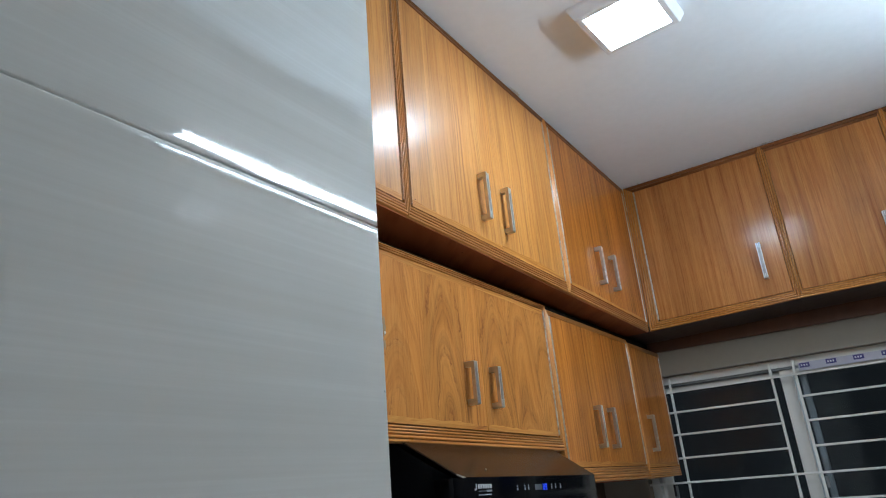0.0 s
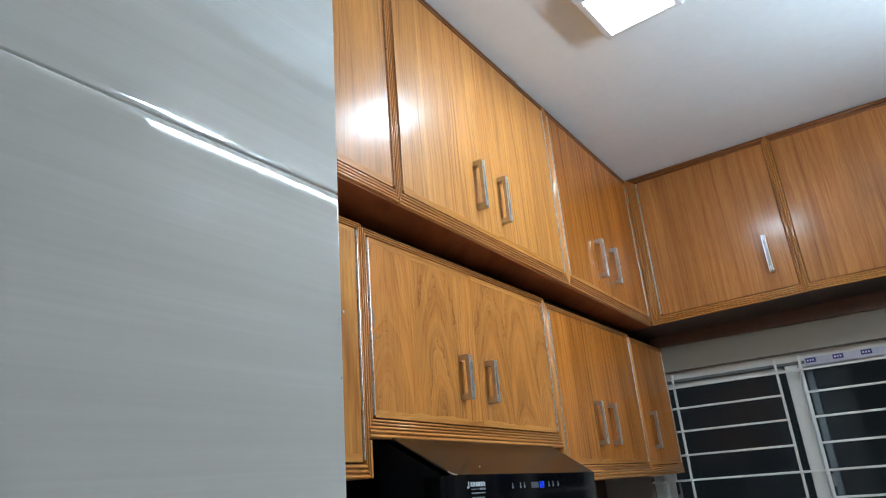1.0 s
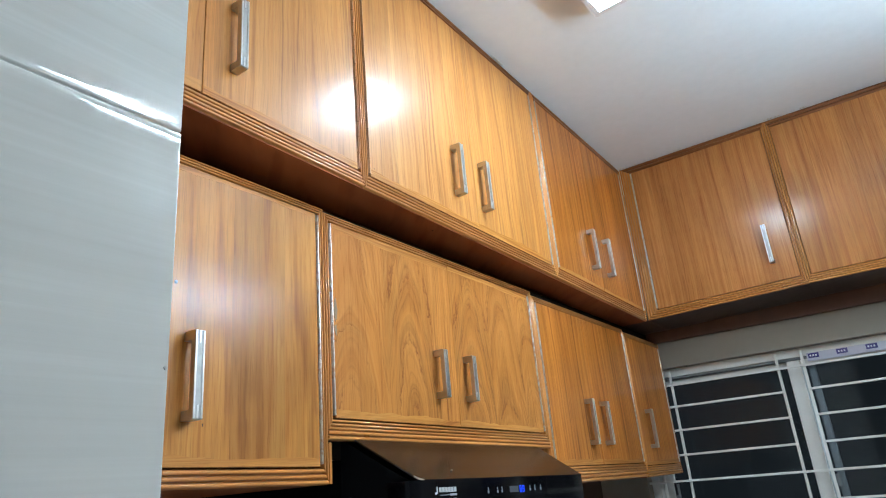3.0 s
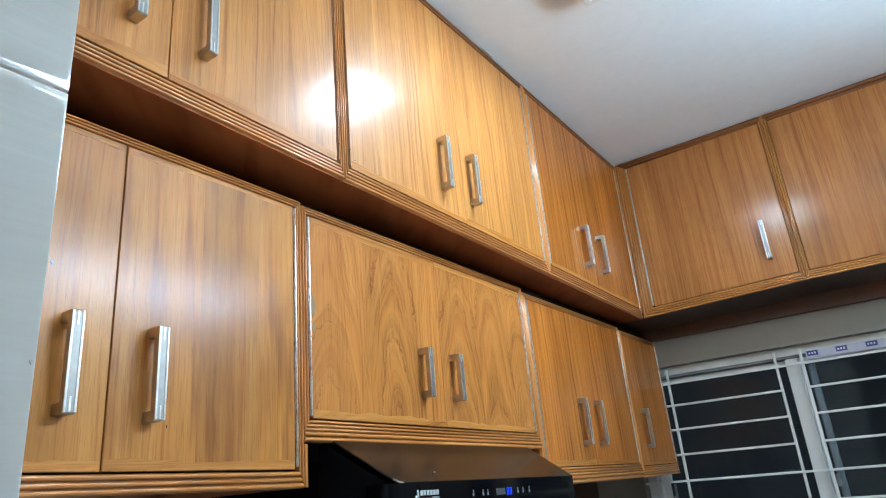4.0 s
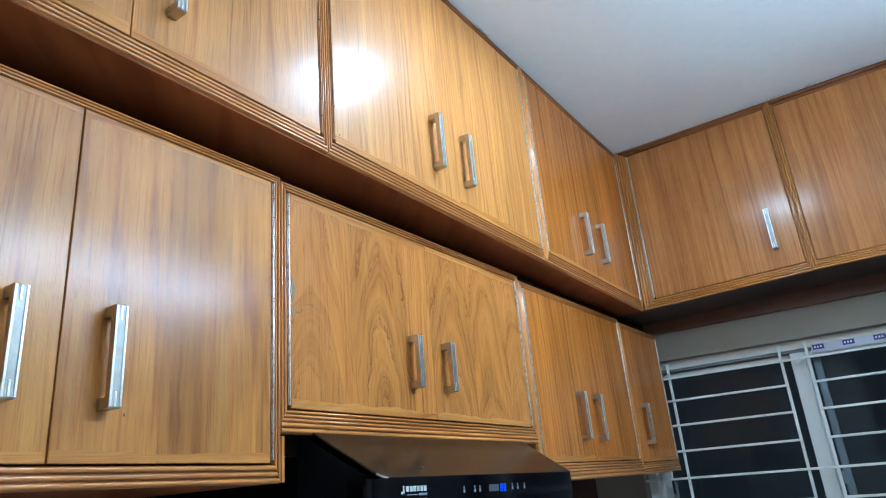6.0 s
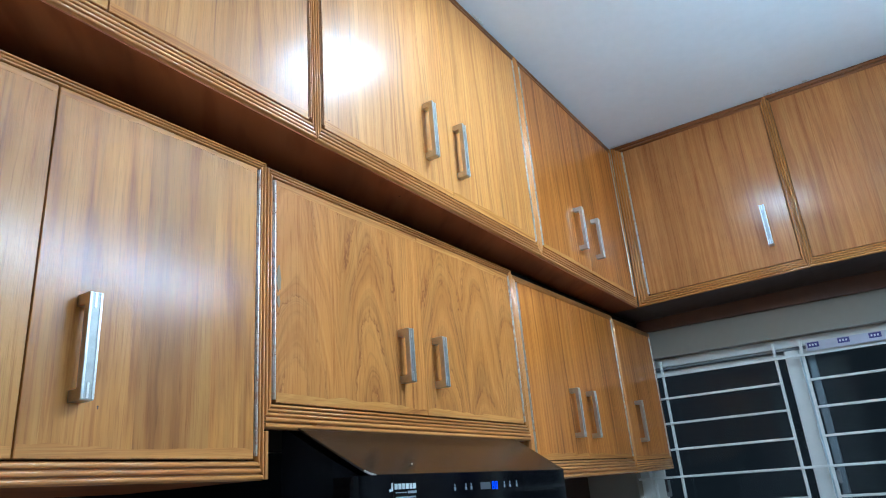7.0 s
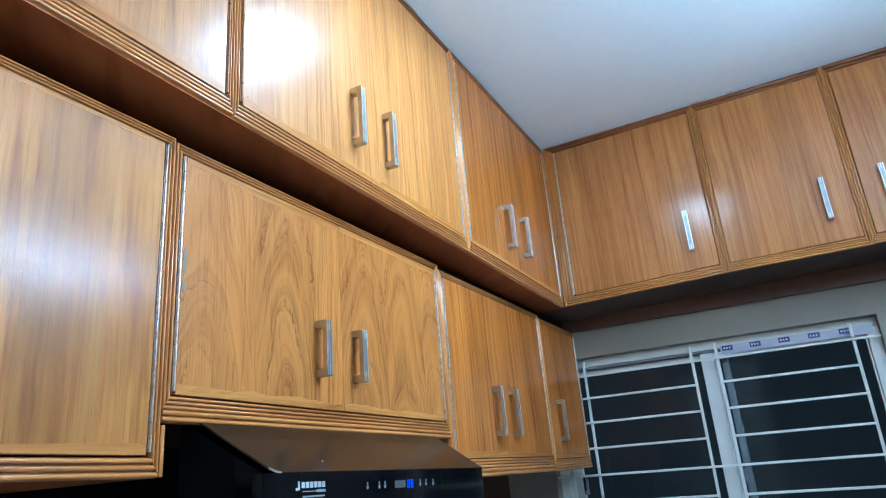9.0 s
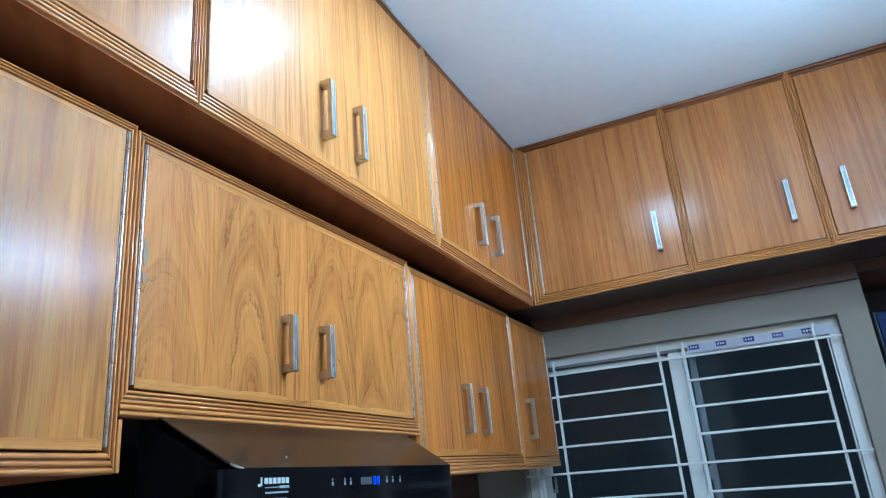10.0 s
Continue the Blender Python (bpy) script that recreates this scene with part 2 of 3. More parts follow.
def tile_material():
    m, nt, bsdf = material("pale_glazed_tile")
    h, z, rnd = axes(nt)
    lines = noise_at(nt, vec(nt, calc(nt, "MULTIPLY", h, 5.0), calc(nt, "MULTIPLY", z, 330.0), 0.0), 1.0, 4.0, 0.65)
    bands = noise_at(nt, vec(nt, calc(nt, "MULTIPLY", h, 1.6), calc(nt, "MULTIPLY", z, 42.0), 3.0), 1.0, 3.0, 0.6)
    both = calc(nt, "MULTIPLY_ADD", lines, 0.45, calc(nt, "MULTIPLY", bands, 0.55))
    nt.links.new(ramp(nt, both, (0.34, (0.690, 0.655, 0.603)), (0.52, (0.730, 0.698, 0.650)), (0.70, (0.790, 0.762, 0.718))), bsdf.inputs["Base Color"])
    bsdf.inputs["Roughness"].default_value = 0.04
    bsdf.inputs["Specular IOR Level"].default_value = 0.85
    orange = noise_at(nt, vec(nt, calc(nt, "MULTIPLY", h, 160.0), calc(nt, "MULTIPLY", z, 260.0), 0.0), 1.0, 2.0)
    bump(nt, bsdf, orange, 0.013, 0.0005)
    return m


TILE = tile_material()
GROUT = plain("tile_grout", (0.80, 0.79, 0.76), 0.8, vary=0.15, scale=90.0)


def glowing(name, colour, strength, base=0.8):
    m, nt, bsdf = material(name)
    bsdf.inputs["Base Color"].default_value = (base, base, base, 1)
    bsdf.inputs["Emission Color"].default_value = (*colour, 1)
    bsdf.inputs["Emission Strength"].default_value = strength
    return m


LED = glowing("led_diffuser", (0.87, 0.97, 1.07), LED_POWER)
BATTEN = glowing("batten_diffuser", (0.87, 0.97, 1.07), BATTEN_POWER)
DIGITS = glowing("blue_digits", (0.01, 0.06, 1.0), 1.1, 0.02)
ICONS = glowing("icon_light", (0.75, 0.85, 1.0), 0.16, 0.05)
DISPLAY = glowing("display_window", (0.55, 0.62, 0.70), 0.07, 0.03)


def glass():
    m, nt, bsdf = material("window_glass")
    bsdf.inputs["Base Color"].default_value = (0.75, 0.80, 0.84, 1)
    bsdf.inputs["Roughness"].default_value = 0.02
    bsdf.inputs["Transmission Weight"].default_value = 1.0
    bsdf.inputs["IOR"].default_value = 1.25
    return m


GLASS = glass()
NIGHT = glowing("night_dark", (0.90, 1.0, 1.06), 0.012, 0.02)


# ---- mesh helpers ----
def root(name, at, label, category, group="", kind=""):
    ob = new(name)
    ob.location = at
    ob.empty_display_size = 0.05
    return tagged(ob, label, category, group, kind)


def base_of(ob):
    while ob.parent:
        ob = ob.parent
    return Vector(ob.location)


def part(name, bm, mat, parent, label=""):
    """Link a bmesh drawn in world metres as one mesh under a thing or a part."""
    bmesh.ops.recalc_face_normals(bm, faces=bm.faces)
    bmesh.ops.translate(bm, verts=bm.verts, vec=-base_of(parent))
    me = bpy.data.meshes.new(name)
    bm.to_mesh(me)
    bm.free()
    me.materials.append(mat)
    ob = new(name, me)
    ob.parent = parent
    if label:
        ob["label"] = label
    return ob


def single(name, bm, mat, label, category="", kind="", group=""):
    """One mesh that is a thing by itself."""
    bmesh.ops.recalc_face_normals(bm, faces=bm.faces)
    lo = Vector([min(v.co[i] for v in bm.verts) for i in range(3)])
    bmesh.ops.translate(bm, verts=bm.verts, vec=-lo)
    me = bpy.data.meshes.new(name)
    bm.to_mesh(me)
    bm.free()
    me.materials.append(mat)
    ob = new(name, me)
    ob.location = lo
    return tagged(ob, label, category, group, kind)


def box(bm, x0, x1, y0, y1, z0, z1, bevel=0.0, segs=2):
    made = bmesh.ops.create_cube(bm, size=1.0)["verts"]
    for v in made:
        v.co = Vector(((x0 + x1) / 2 + v.co.x * (x1 - x0), (y0 + y1) / 2 + v.co.y * (y1 - y0), (z0 + z1) / 2 + v.co.z * (z1 - z0)))
    if bevel:
        edges = list({e for v in made for e in v.link_edges})
        bmesh.ops.bevel(bm, geom=edges, offset=bevel, segments=segs, affect="EDGES", profile=0.5)
    return bm


def boxed(*args, **kw):
    return box(bmesh.new(), *args, **kw)


def loft_strip(bm, rings, close=True):
    """Skin a row of equal rings of points; closes both ends."""
    rows = [[bm.verts.new(p) for p in r] for r in rings]
    n = len(rows[0])
    for a, b in zip(rows, rows[1:]):
        for i in range(n if close else n - 1):
            j = (i + 1) % n
            bm.faces.new((a[i], a[j], b[j], b[i]))
    if close:
        bm.faces.new(rows[0])
        bm.faces.new(rows[-1])
    return bm


def smooth(ob, angle=40):
    me = ob.data
    me.polygons.foreach_set("use_smooth", [True] * len(me.polygons))
    bm = bmesh.new()
    bm.from_mesh(me)
    for e in bm.edges:
        if len(e.link_faces) == 2:
            e.smooth = e.calc_face_angle(0) < radians(angle)
    bm.to_mesh(me)
    bm.free()
    return ob


# A front is drawn in (u along it, n out of it, z up).
def left_front(x):
    return lambda u, n, z: Vector((x + n, u, z))


def right_front(y):
    return lambda u, n, z: Vector((u, y - n, z))


def fbox(front, u0, u1, n0, n1, z0, z1, bevel=0.0, segs=2, bm=None):
    a, b = front(u0, n0, z0), front(u1, n1, z1)
    lo, hi = [min(p, q) for p, q in zip(a, b)], [max(p, q) for p, q in zip(a, b)]
    return box(bm or bmesh.new(), lo[0], hi[0], lo[1], hi[1], lo[2], hi[2], bevel, segs)


GROOVE = 0.425  # half width of a reed, as a share of the step


def reeds(width, count, high):
    """Profile of a reeded bead: (across, out) from its outer edge to the door side."""
    out, step = [(0.0, -0.006)], width / count
    for i in range(count):
        for k in range(9):
            a = math.pi * k / 8
            out.append((step * (i + 0.5 - GROOVE * math.cos(a)), -0.0056 + (high + 0.0028) * math.sin(a) ** 0.5))
    out.append((width, -0.006))
    return out


def bead(front, run, at, start, end, width, count, high, mitre0, mitre1, side):
    """A bead along u (run 'u', at a height) or along z (run 'z', at a place u); it grows by side from its outer edge, and its ends are cut on the mitre."""
    bm, rings = bmesh.new(), []
    prof = reeds(width, count, high)
    for s, m in ((start, mitre0), (end, mitre1)):
        ring = []
        for v, n in prof:
            along, across = s + m * v / width, at + side * v
            ring.append(front(along, n, across) if run == "u" else front(across, n, along))
        rings.append(ring)
    return loft_strip(bm, rings)


def handle_mesh(front, u, z0, z1, wide=0.0146, reach=0.0255):
    """A bow handle: a flat bar on two square legs; its face is a grey channel between polished rims, with a short rib at each end."""
    bm = bmesh.new()
    leg, bar, r, face = 0.0125, 0.0085, 0.0015, reach - 0.0010
    outer = [(0.0, z0), (face - r, z0), (face, z0 + r), (face, z1 - r), (face - r, z1), (0.0, z1)]
    inner = [(0.0, z1 - leg), (face - bar - r, z1 - leg), (face - bar, z1 - leg - r), (face - bar, z0 + leg + r), (face - bar - r, z0 + leg), (0.0, z0 + leg)]
    ring = outer + inner
    rows = [[bm.verts.new(front(u + s * wide / 2, n, z)) for n, z in ring] for s in (-1, 1)]
    k = len(ring)
    for i in range(k):
        j = (i + 1) % k
        if i in (5, 11):
            continue
        bm.faces.new((rows[0][i], rows[0][j], rows[1][j], rows[1][i]))
    for row in rows:
        for i in range(5):
            bm.faces.new((row[i], row[i + 1], row[10 - i], row[11 - i]))
    bmesh.ops.bevel(bm, geom=[e for e in bm.edges if len(e.link_faces) == 2 and e.calc_face_angle(0) > 1.2], offset=0.0007, segments=1, affect="EDGES")
    plainer = set(bm.faces)
    for s in (-1, 1):
        a, c = u + s * wide * 0.30, u + s * wide * 0.5
        fbox(front, min(a, c), max(a, c), face - 0.0006, reach, z0 + 0.0008, z1 - 0.0008, 0.0005, 1, bm=bm)
    for zz in (z0 + 0.0012, z1 - 0.0182):
        fbox(front, u - 0.0016, u + 0.0012, face - 0.0006, reach - 0.0002, zz, zz + 0.017, 0.0005, 1, bm=bm)
    o = front(0, 0, 0)
    out = front(0, 1, 0) - o
    for f in bm.faces:
        f.material_index = 1 if f not in plainer else 2 if (f.calc_center_median() - o).dot(out) > face - 0.0003 else 0
    return bm


def hinge_mesh(front, u, z0, z1, r=0.0017):
    """A piano hinge: a knuckled rod with its leaf."""
    bm = bmesh.new()
    z, step, k = z0, 0.032, 0
    while z < z1 - 0.004:
        top, rr = min(z + step - 0.0012, z1), r * (1.0 if k % 2 else 0.93)
        rings = [[front(u + rr * math.cos(a), 0.0012 + rr * math.sin(a), zz) for a in [math.tau * i / 8 for i in range(8)]] for zz in (z, top)]
        loft_strip(bm, rings)
        z, k = z + step, k + 1
    fbox(front, u - 0.0026, u + 0.0026, -0.004, 0.0002, z0, z1, bm=bm)
    return bm


def ragged(front, u0, u1, z, high):
    """A thin strip along a door's edge at z whose other edge, about high away, is ragged under the varnish."""
    n, edge, lift = int((u1 - u0) / 0.013), [], 0.0
    for i in range(n + 1):
        lift = 0.88 * lift + random.uniform(-0.16, 0.16)
        edge.append((u0 + 0.0012 + (u1 - u0 - 0.0024) * i / n, z + high * (1.0 + max(-0.55, min(0.6, lift)))))
    strip = [(edge[0][0], z)] + edge + [(edge[-1][0], z)]
    return loft_strip(bmesh.new(), [[front(a, k, c) for a, c in strip] for k in (-0.0010, 0.00015)])


def cabinet(name, front, u0, u1, z0, z1, depth, doors, label, group, stile=(0.012, 0.012), rails=(0.020, 0.018), plinth=0.018, veneer=TEAK, top_dark=False, sag=0.0, reeding=(2, 2), low=3, lean=(0.0, 0.0), carcass=None, planted=True, capped=0.0):
    """A framed wall unit. doors: (u0, u1, hinge side or '', handle u, handle z0, handle z1). sag: how far its lower edge runs out of level."""
    a, b = front(u0, -depth, z0), front(u1, 0, z0)
    cab = root(name, ((a.x + b.x) / 2, (a.y + b.y) / 2, z0), label, "cabinet", group)
    lefty = abs(front(1, 0, 0).y - front(0, 0, 0).y) > 0.5

    def put(kind, bm, mat, parent, note=""):
        if sag:
            for v in bm.verts:
                u = v.co.y if lefty else v.co.x
                v.co.z -= sag * ((u - u0) / (u1 - u0) - 0.5) * max(0.0, 1 - (v.co.z - z0) / 0.35)
        return part(kind, bm, mat, parent, note)

    wl, wr = stile
    rb, rt = rails
    zb = z0 + plinth
    put("body", fbox(front, u0, u1, -depth, -0.021, z0 + 0.0005, z1 - 0.002), carcass or TEAK_DARK, cab, "dark polished carcass")
    # near-black sheet that makes the gaps around the doors dark
    put("backing", fbox(front, u0 + 0.001, u1 - 0.001, -0.0209, -0.0204, z0 + 0.003, z1 - 0.003), NEAR_BLACK, cab)
    if plinth:
        smooth(put("bottom_rail", bead(front, "u", z0, u0, u1, plinth, 2, 0.0050, 0, 0, 1), TEAK_BEAD_LYING, cab, "reeded teak bottom rail"), 70)
        put("rail_core", fbox(front, u0, u1, -0.0235, -0.0062, z0 + 0.0005, zb), TEAK_DARK, cab)
    smooth(put("beading", bead(front, "u", zb, u0, u1, rb, low, 0.0034, wl, -wr, 1), TEAK_BEAD_LYING, cab), 70)
    smooth(put("beading", bead(front, "u", z1, u0, u1, rt, 2 if top_dark else 3, 0.0032, wl, -wr, -1), TEAK_RAIL if top_dark else TEAK_BEAD_LYING, cab), 70)
    smooth(put("beading", bead(front, "z", u0, zb, z1, wl, reeding[0], 0.0036, rb, -rt, 1), TEAK_BEAD, cab), 70)
    smooth(put("beading", bead(front, "z", u1, zb, z1, wr, reeding[1], 0.0036, rb, -rt, -1), TEAK_BEAD, cab), 70)
    for a0, a1, b0, b1 in ((u0, u1, zb, zb + rb - 0.001), (u0, u1, z1 - rt + 0.001, z1), (u0, u0 + wl - 0.001, zb + rb, z1 - rt), (u1 - wr + 0.001, u1, zb + rb, z1 - rt)):
        put("frame_core", fbox(front, a0 + 0.0001, a1 - 0.0001, -0.0203, -0.0062, b0 + 0.0005, b1), (carcass or TEAK_DARK) if b0 == zb else TEAK_BEAD, cab)
    d0, d1, lip = zb + rb + 0.0018, z1 - rt - 0.0016, 0.012
    for du0, du1, hinge, hu, hz0, hz1 in doors:
        slab = fbox(front, du0, du1, -0.019, 0.0, d0, d1, 0.0006, 1)
        for v in slab.verts:
            v.co.y -= lean[0] * (v.co.x - (du0 + du1) / 2) + lean[1] * (v.co.z - (d0 + d1) / 2)
        door = put("door", slab, veneer, cab)
        # planted strip along the foot of the door, its upper edge ragged under the varnish
        bm = ragged(front, du0, du1, d0 + 0.0013, lip)
        for v in bm.verts:
            v.co.y -= lean[0] * (v.co.x - (du0 + du1) / 2) + lean[1] * (v.co.z - (d0 + d1) / 2)
        if planted:
            put("lipping", bm, TEAK_LIP, door)
        else:
            bm.free()
        if capped:
            put("lipping", ragged(front, du0, du1, d1 - 0.0013, -capped), TEAK_LIP, door)
        bow = part("handle", handle_mesh(front, hu, hz0, hz1), STEEL, door, "satin steel bow handle with polished rims")
        bow.data.materials.append(STEEL_RIM)
        bow.data.materials.append(STEEL_DULL)
        if hinge:
            hz = du0 - 0.0035 if hinge in "lL" else du1 + 0.0035
            smooth(put("hinge", hinge_mesh(front, hz, d0 + 0.004, d1 - 0.002), HINGE_BROWN if hinge in "LR" else HINGE, door, "varnished brown piano hinge" if hinge in "LR" else "bright steel piano hinge"), 35)
    return cab


# ---- shell ----
single("floor", boxed(X_WALL, X_EAST, Y_SOUTH, Y_NICHE, -0.1, 0.0), FLOOR, "pale polished stone kitchen floor", "floor", "structure")
single("ceiling", boxed(X_WALL - 0.2, X_EAST + 0.2, Y_SOUTH - 0.2, Y_NICHE + 0.2, Z_CEIL, Z_CEIL + 0.12), CEILING, "white painted plaster ceiling", "ceiling", "structure")
single("wall_west", boxed(X_WALL - 0.2, X_WALL, Y_SOUTH, Y_NICHE, 0, Z_CEIL), WALL, "pale painted wall behind the teak cabinets", "wall", "structure")
single("wall_east", boxed(X_EAST + 0.010, X_EAST + 0.21, Y_SOUTH, Y_NICHE, 0, Z_CEIL), GROUT, "white tiled wall opposite the cabinets", "wall", "structure")
single("wall_south", boxed(X_WALL - 0.2, X_EAST + 0.2, Y_SOUTH - 0.2, Y_SOUTH, 0, Z_CEIL), WALL, "pale painted end wall", "wall", "structure")

WX0, WX1, WZ0, WZ1 = -0.70, 0.428, 1.05, 1.978
bm = bmesh.new()
box(bm, X_WALL, WX0, Y_WIN, Y_WIN + 0.2, 0, Z_CEIL)
box(bm, WX1, X_NICHE, Y_WIN, Y_WIN + 0.2, 0, Z_CEIL)
box(bm, WX0, WX1, Y_WIN, Y_WIN + 0.2, WZ1, Z_CEIL)
box(bm, WX0, WX1, Y_WIN, Y_WIN + 0.2, 0, WZ0)
single("wall_north", bm, WALL, "off-white painted wall with a window opening", "wall", "structure")
single("wall_niche", boxed(X_NICHE - 0.085, X_EAST, Y_NICHE, Y_NICHE + 0.2, 0, Z_CEIL), WALL, "pale wall at the back of a recess", "wall", "structure")
single("wall_return", boxed(X_NICHE - 0.085, X_NICHE, Y_WIN + 0.2, Y_NICHE, 0, Z_CEIL), WALL, "pale return wall of the recess", "wall", "structure")
single("wall_stub", boxed(X_WALL, X_TILE - 0.010, Y_SOUTH, Y_END - 0.010, 0, Z_CEIL), GROUT, "thick tiled wall end beside the kitchen entry", "wall", "structure")

# ---- loft cabinets under the ceiling ----
LF, RF, CF = left_front(X_LOFT), right_front(Y_LOFT), left_front(X_CAB)
LOFT_LABEL = "glossy teak loft cabinet with reeded beading, two doors"
TOP = Z_CEIL - 0.002
cabinet("loft_cabinet", LF, Y_END + 0.002, 1.142, 2.1435, TOP, 0.395, [
    (0.4990, 0.7940, "l", 0.738, 2.231, 2.356), (0.7958, 1.1240, "R", 0.848, 2.230, 2.356)],
    LOFT_LABEL, "loft cabinets", top_dark=True, plinth=0, rails=(0.0255, 0.022), stile=(0.012, 0.0115), sag=0.006, low=4)
cabinet("loft_cabinet", LF, 1.142, 1.946, 2.1355, TOP, 0.395, [
    (1.1600, 1.5426, "L", 1.457, 2.2225, 2.348), (1.5432, 1.9225, "r", 1.572, 2.2185, 2.345)],
    LOFT_LABEL, "loft cabinets", top_dark=True, plinth=0, rails=(0.0275, 0.022), stile=(0.0115, 0.0170), sag=0.006, low=4, reeding=(2, 3))
corner = cabinet("loft_cabinet", LF, 1.946, Y_LOFT - 0.0015, 2.1265, TOP, 0.395, [
    (1.9695, 2.3046, "l", 2.233, 2.217, 2.350), (2.3052, 2.6785, "r", 2.364, 2.219, 2.350)],
    "glossy teak loft cabinet in the corner, two doors", "loft cabinets", top_dark=True, plinth=0, rails=(0.0300, 0.022), stile=(0.0170, 0.0130), reeding=(3, 2), sag=0.012, low=4, veneer=TEAK_STRIPE)
part("corner_bead", fbox(LF, 2.6925, 2.6984, -0.004, 0.0032, 2.150, 2.730, 0.0012), TEAK_BEAD, corner)
SINGLE = "glossy teak loft cabinet with one door above the window"
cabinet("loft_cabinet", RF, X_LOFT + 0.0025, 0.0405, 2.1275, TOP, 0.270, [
    (-0.4530, 0.0245, "l", -0.045, 2.225, 2.360)], SINGLE, "loft cabinets", top_dark=True, plinth=0, rails=(0.0310, 0.028), stile=(0.0375, 0.0150), reeding=(4, 2), sag=-0.012, low=4, lean=(0.010, 0.007), veneer=TEAK_DIM, carcass=CARCASS_GREY, planted=False)
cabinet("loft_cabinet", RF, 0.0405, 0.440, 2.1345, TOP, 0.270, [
    (0.0565, 0.4235, "", 0.3545, 2.231, 2.365)], SINGLE, "loft cabinets", top_dark=True, plinth=0, rails=(0.0285, 0.028), stile=(0.0150, 0.0155), reeding=(2, 2), low=4, lean=(0.010, 0.007), veneer=TEAK_DIM, carcass=CARCASS_GREY, planted=False)
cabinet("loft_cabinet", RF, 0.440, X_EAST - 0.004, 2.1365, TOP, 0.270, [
    (0.4565, 0.8200, "", 0.512, 2.234, 2.366)], SINGLE, "loft cabinets", top_dark=True, plinth=0, rails=(0.0280, 0.028), stile=(0.0150, 0.0150), reeding=(2, 2), low=4, veneer=TEAK_DIM, carcass=CARCASS_GREY, planted=False)
single("trim", boxed(X_WALL + 0.002, X_NICHE - 0.003, Y_WIN - 0.020, Y_WIN - 0.0015, 2.078, 2.1385, 0.002), TRIM_BROWN, "brown stained wooden batten under the loft", "trim", "structure")
bm = boxed(X_WALL + 0.001, X_LOFT - 0.0065, Y_END + 0.003, Y_LOFT - 0.001, 2.1190, 2.1215)
for v in bm.verts:
    v.co.z += 0.0265 * (Y_LOFT - v.co.y) / (Y_LOFT - Y_END)
single("loft_soffit", bm, TEAK_DARK, "dark stained board under the row of loft cabinets", "trim", "structure")
# Added board: deep shadow over the wall cabinets, built as a black solid.
single("filler", boxed(X_WALL + 0.001, X_CAB - 0.040, Y_END + 0.003, Y_WIN - 0.022, 2.0600, 2.1180), NEAR_BLACK, "added black board for the deep shadow on top of the wall cabinets", "trim", "structure")
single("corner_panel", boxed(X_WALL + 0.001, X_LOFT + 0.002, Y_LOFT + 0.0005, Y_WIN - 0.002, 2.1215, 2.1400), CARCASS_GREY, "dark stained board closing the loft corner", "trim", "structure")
single("loft_slab", boxed(X_NICHE + 0.002, X_EAST - 0.002, Y_WIN + 0.001, Y_NICHE - 0.002, 2.10, 2.135), TRIM_BROWN, "dark brown shelf board in the recess", "shelf", "structure")

# ---- wall cabinets below the loft ----
PAIR = "glossy teak wall cabinet with two doors, below the loft"
tall = cabinet("wall_cabinet", CF, Y_END + 0.002, 1.0885, 1.640, 2.0965, 0.340, [
    (0.4990, 0.7760, "l", 0.7235, 1.7255, 1.841), (0.7780, 1.0695, "r", 0.8305, 1.7205, 1.8365)],
    PAIR, "wall cabinets", stile=(0.012, 0.0125), plinth=0, rails=(0.024, 0.0135), sag=0.016, low=3, veneer=TEAK_WORN, capped=0.007)
part("end_strip", fbox(CF, 1.0887, 1.0942, -0.30, 0.0008, 1.6330, 1.6950, 0.0006, 1), TEAK_BEAD, tall)
# carcass near-black here, darker than its neighbours
cabinet("wall_cabinet", CF, 1.0885, 1.8715, 1.690, 2.0915, 0.340, [
    (1.1075, 1.4716, "l", 1.4020, 1.779, 1.875), (1.4722, 1.8475, "r", 1.5090, 1.777, 1.873)],
    "short teak wall cabinet with crown-cut grain above the hood", "wall cabinets", stile=(0.0125, 0.017), reeding=(2, 3), plinth=0.016, rails=(0.018, 0.015), veneer=TEAK_CROWN, sag=0.018, carcass=NEAR_BLACK, capped=0.010)
cabinet("wall_cabinet", CF, 1.8715, 2.565, 1.590, 2.0815, 0.340, [
    (1.8955, 2.2046, "l", 2.137, 1.688, 1.815), (2.2052, 2.5450, "r", 2.249, 1.687, 1.813)],
    PAIR, "wall cabinets", stile=(0.017, 0.013), reeding=(3, 2), plinth=0.020, rails=(0.022, 0.015), sag=0.008, veneer=TEAK_STRIPE)
cabinet("wall_cabinet", CF, 2.565, 2.958, 1.584, 2.0735, 0.340, [
    (2.5805, 2.9410, "r", 2.655, 1.676, 1.806)],
    "narrow teak wall cabinet with one door beside the window", "wall cabinets", stile=(0.013, 0.010), plinth=0.016, rails=(0.020, 0.015), reeding=(2, 1), veneer=TEAK_STRIPE)
single("filler", boxed(X_WALL + 0.002, X_CAB - 0.004, 2.9585, Y_WIN - 0.001, 1.584, 2.072), TEAK_DARK, "dark wooden filler between cabinet and wall", "trim", "structure")


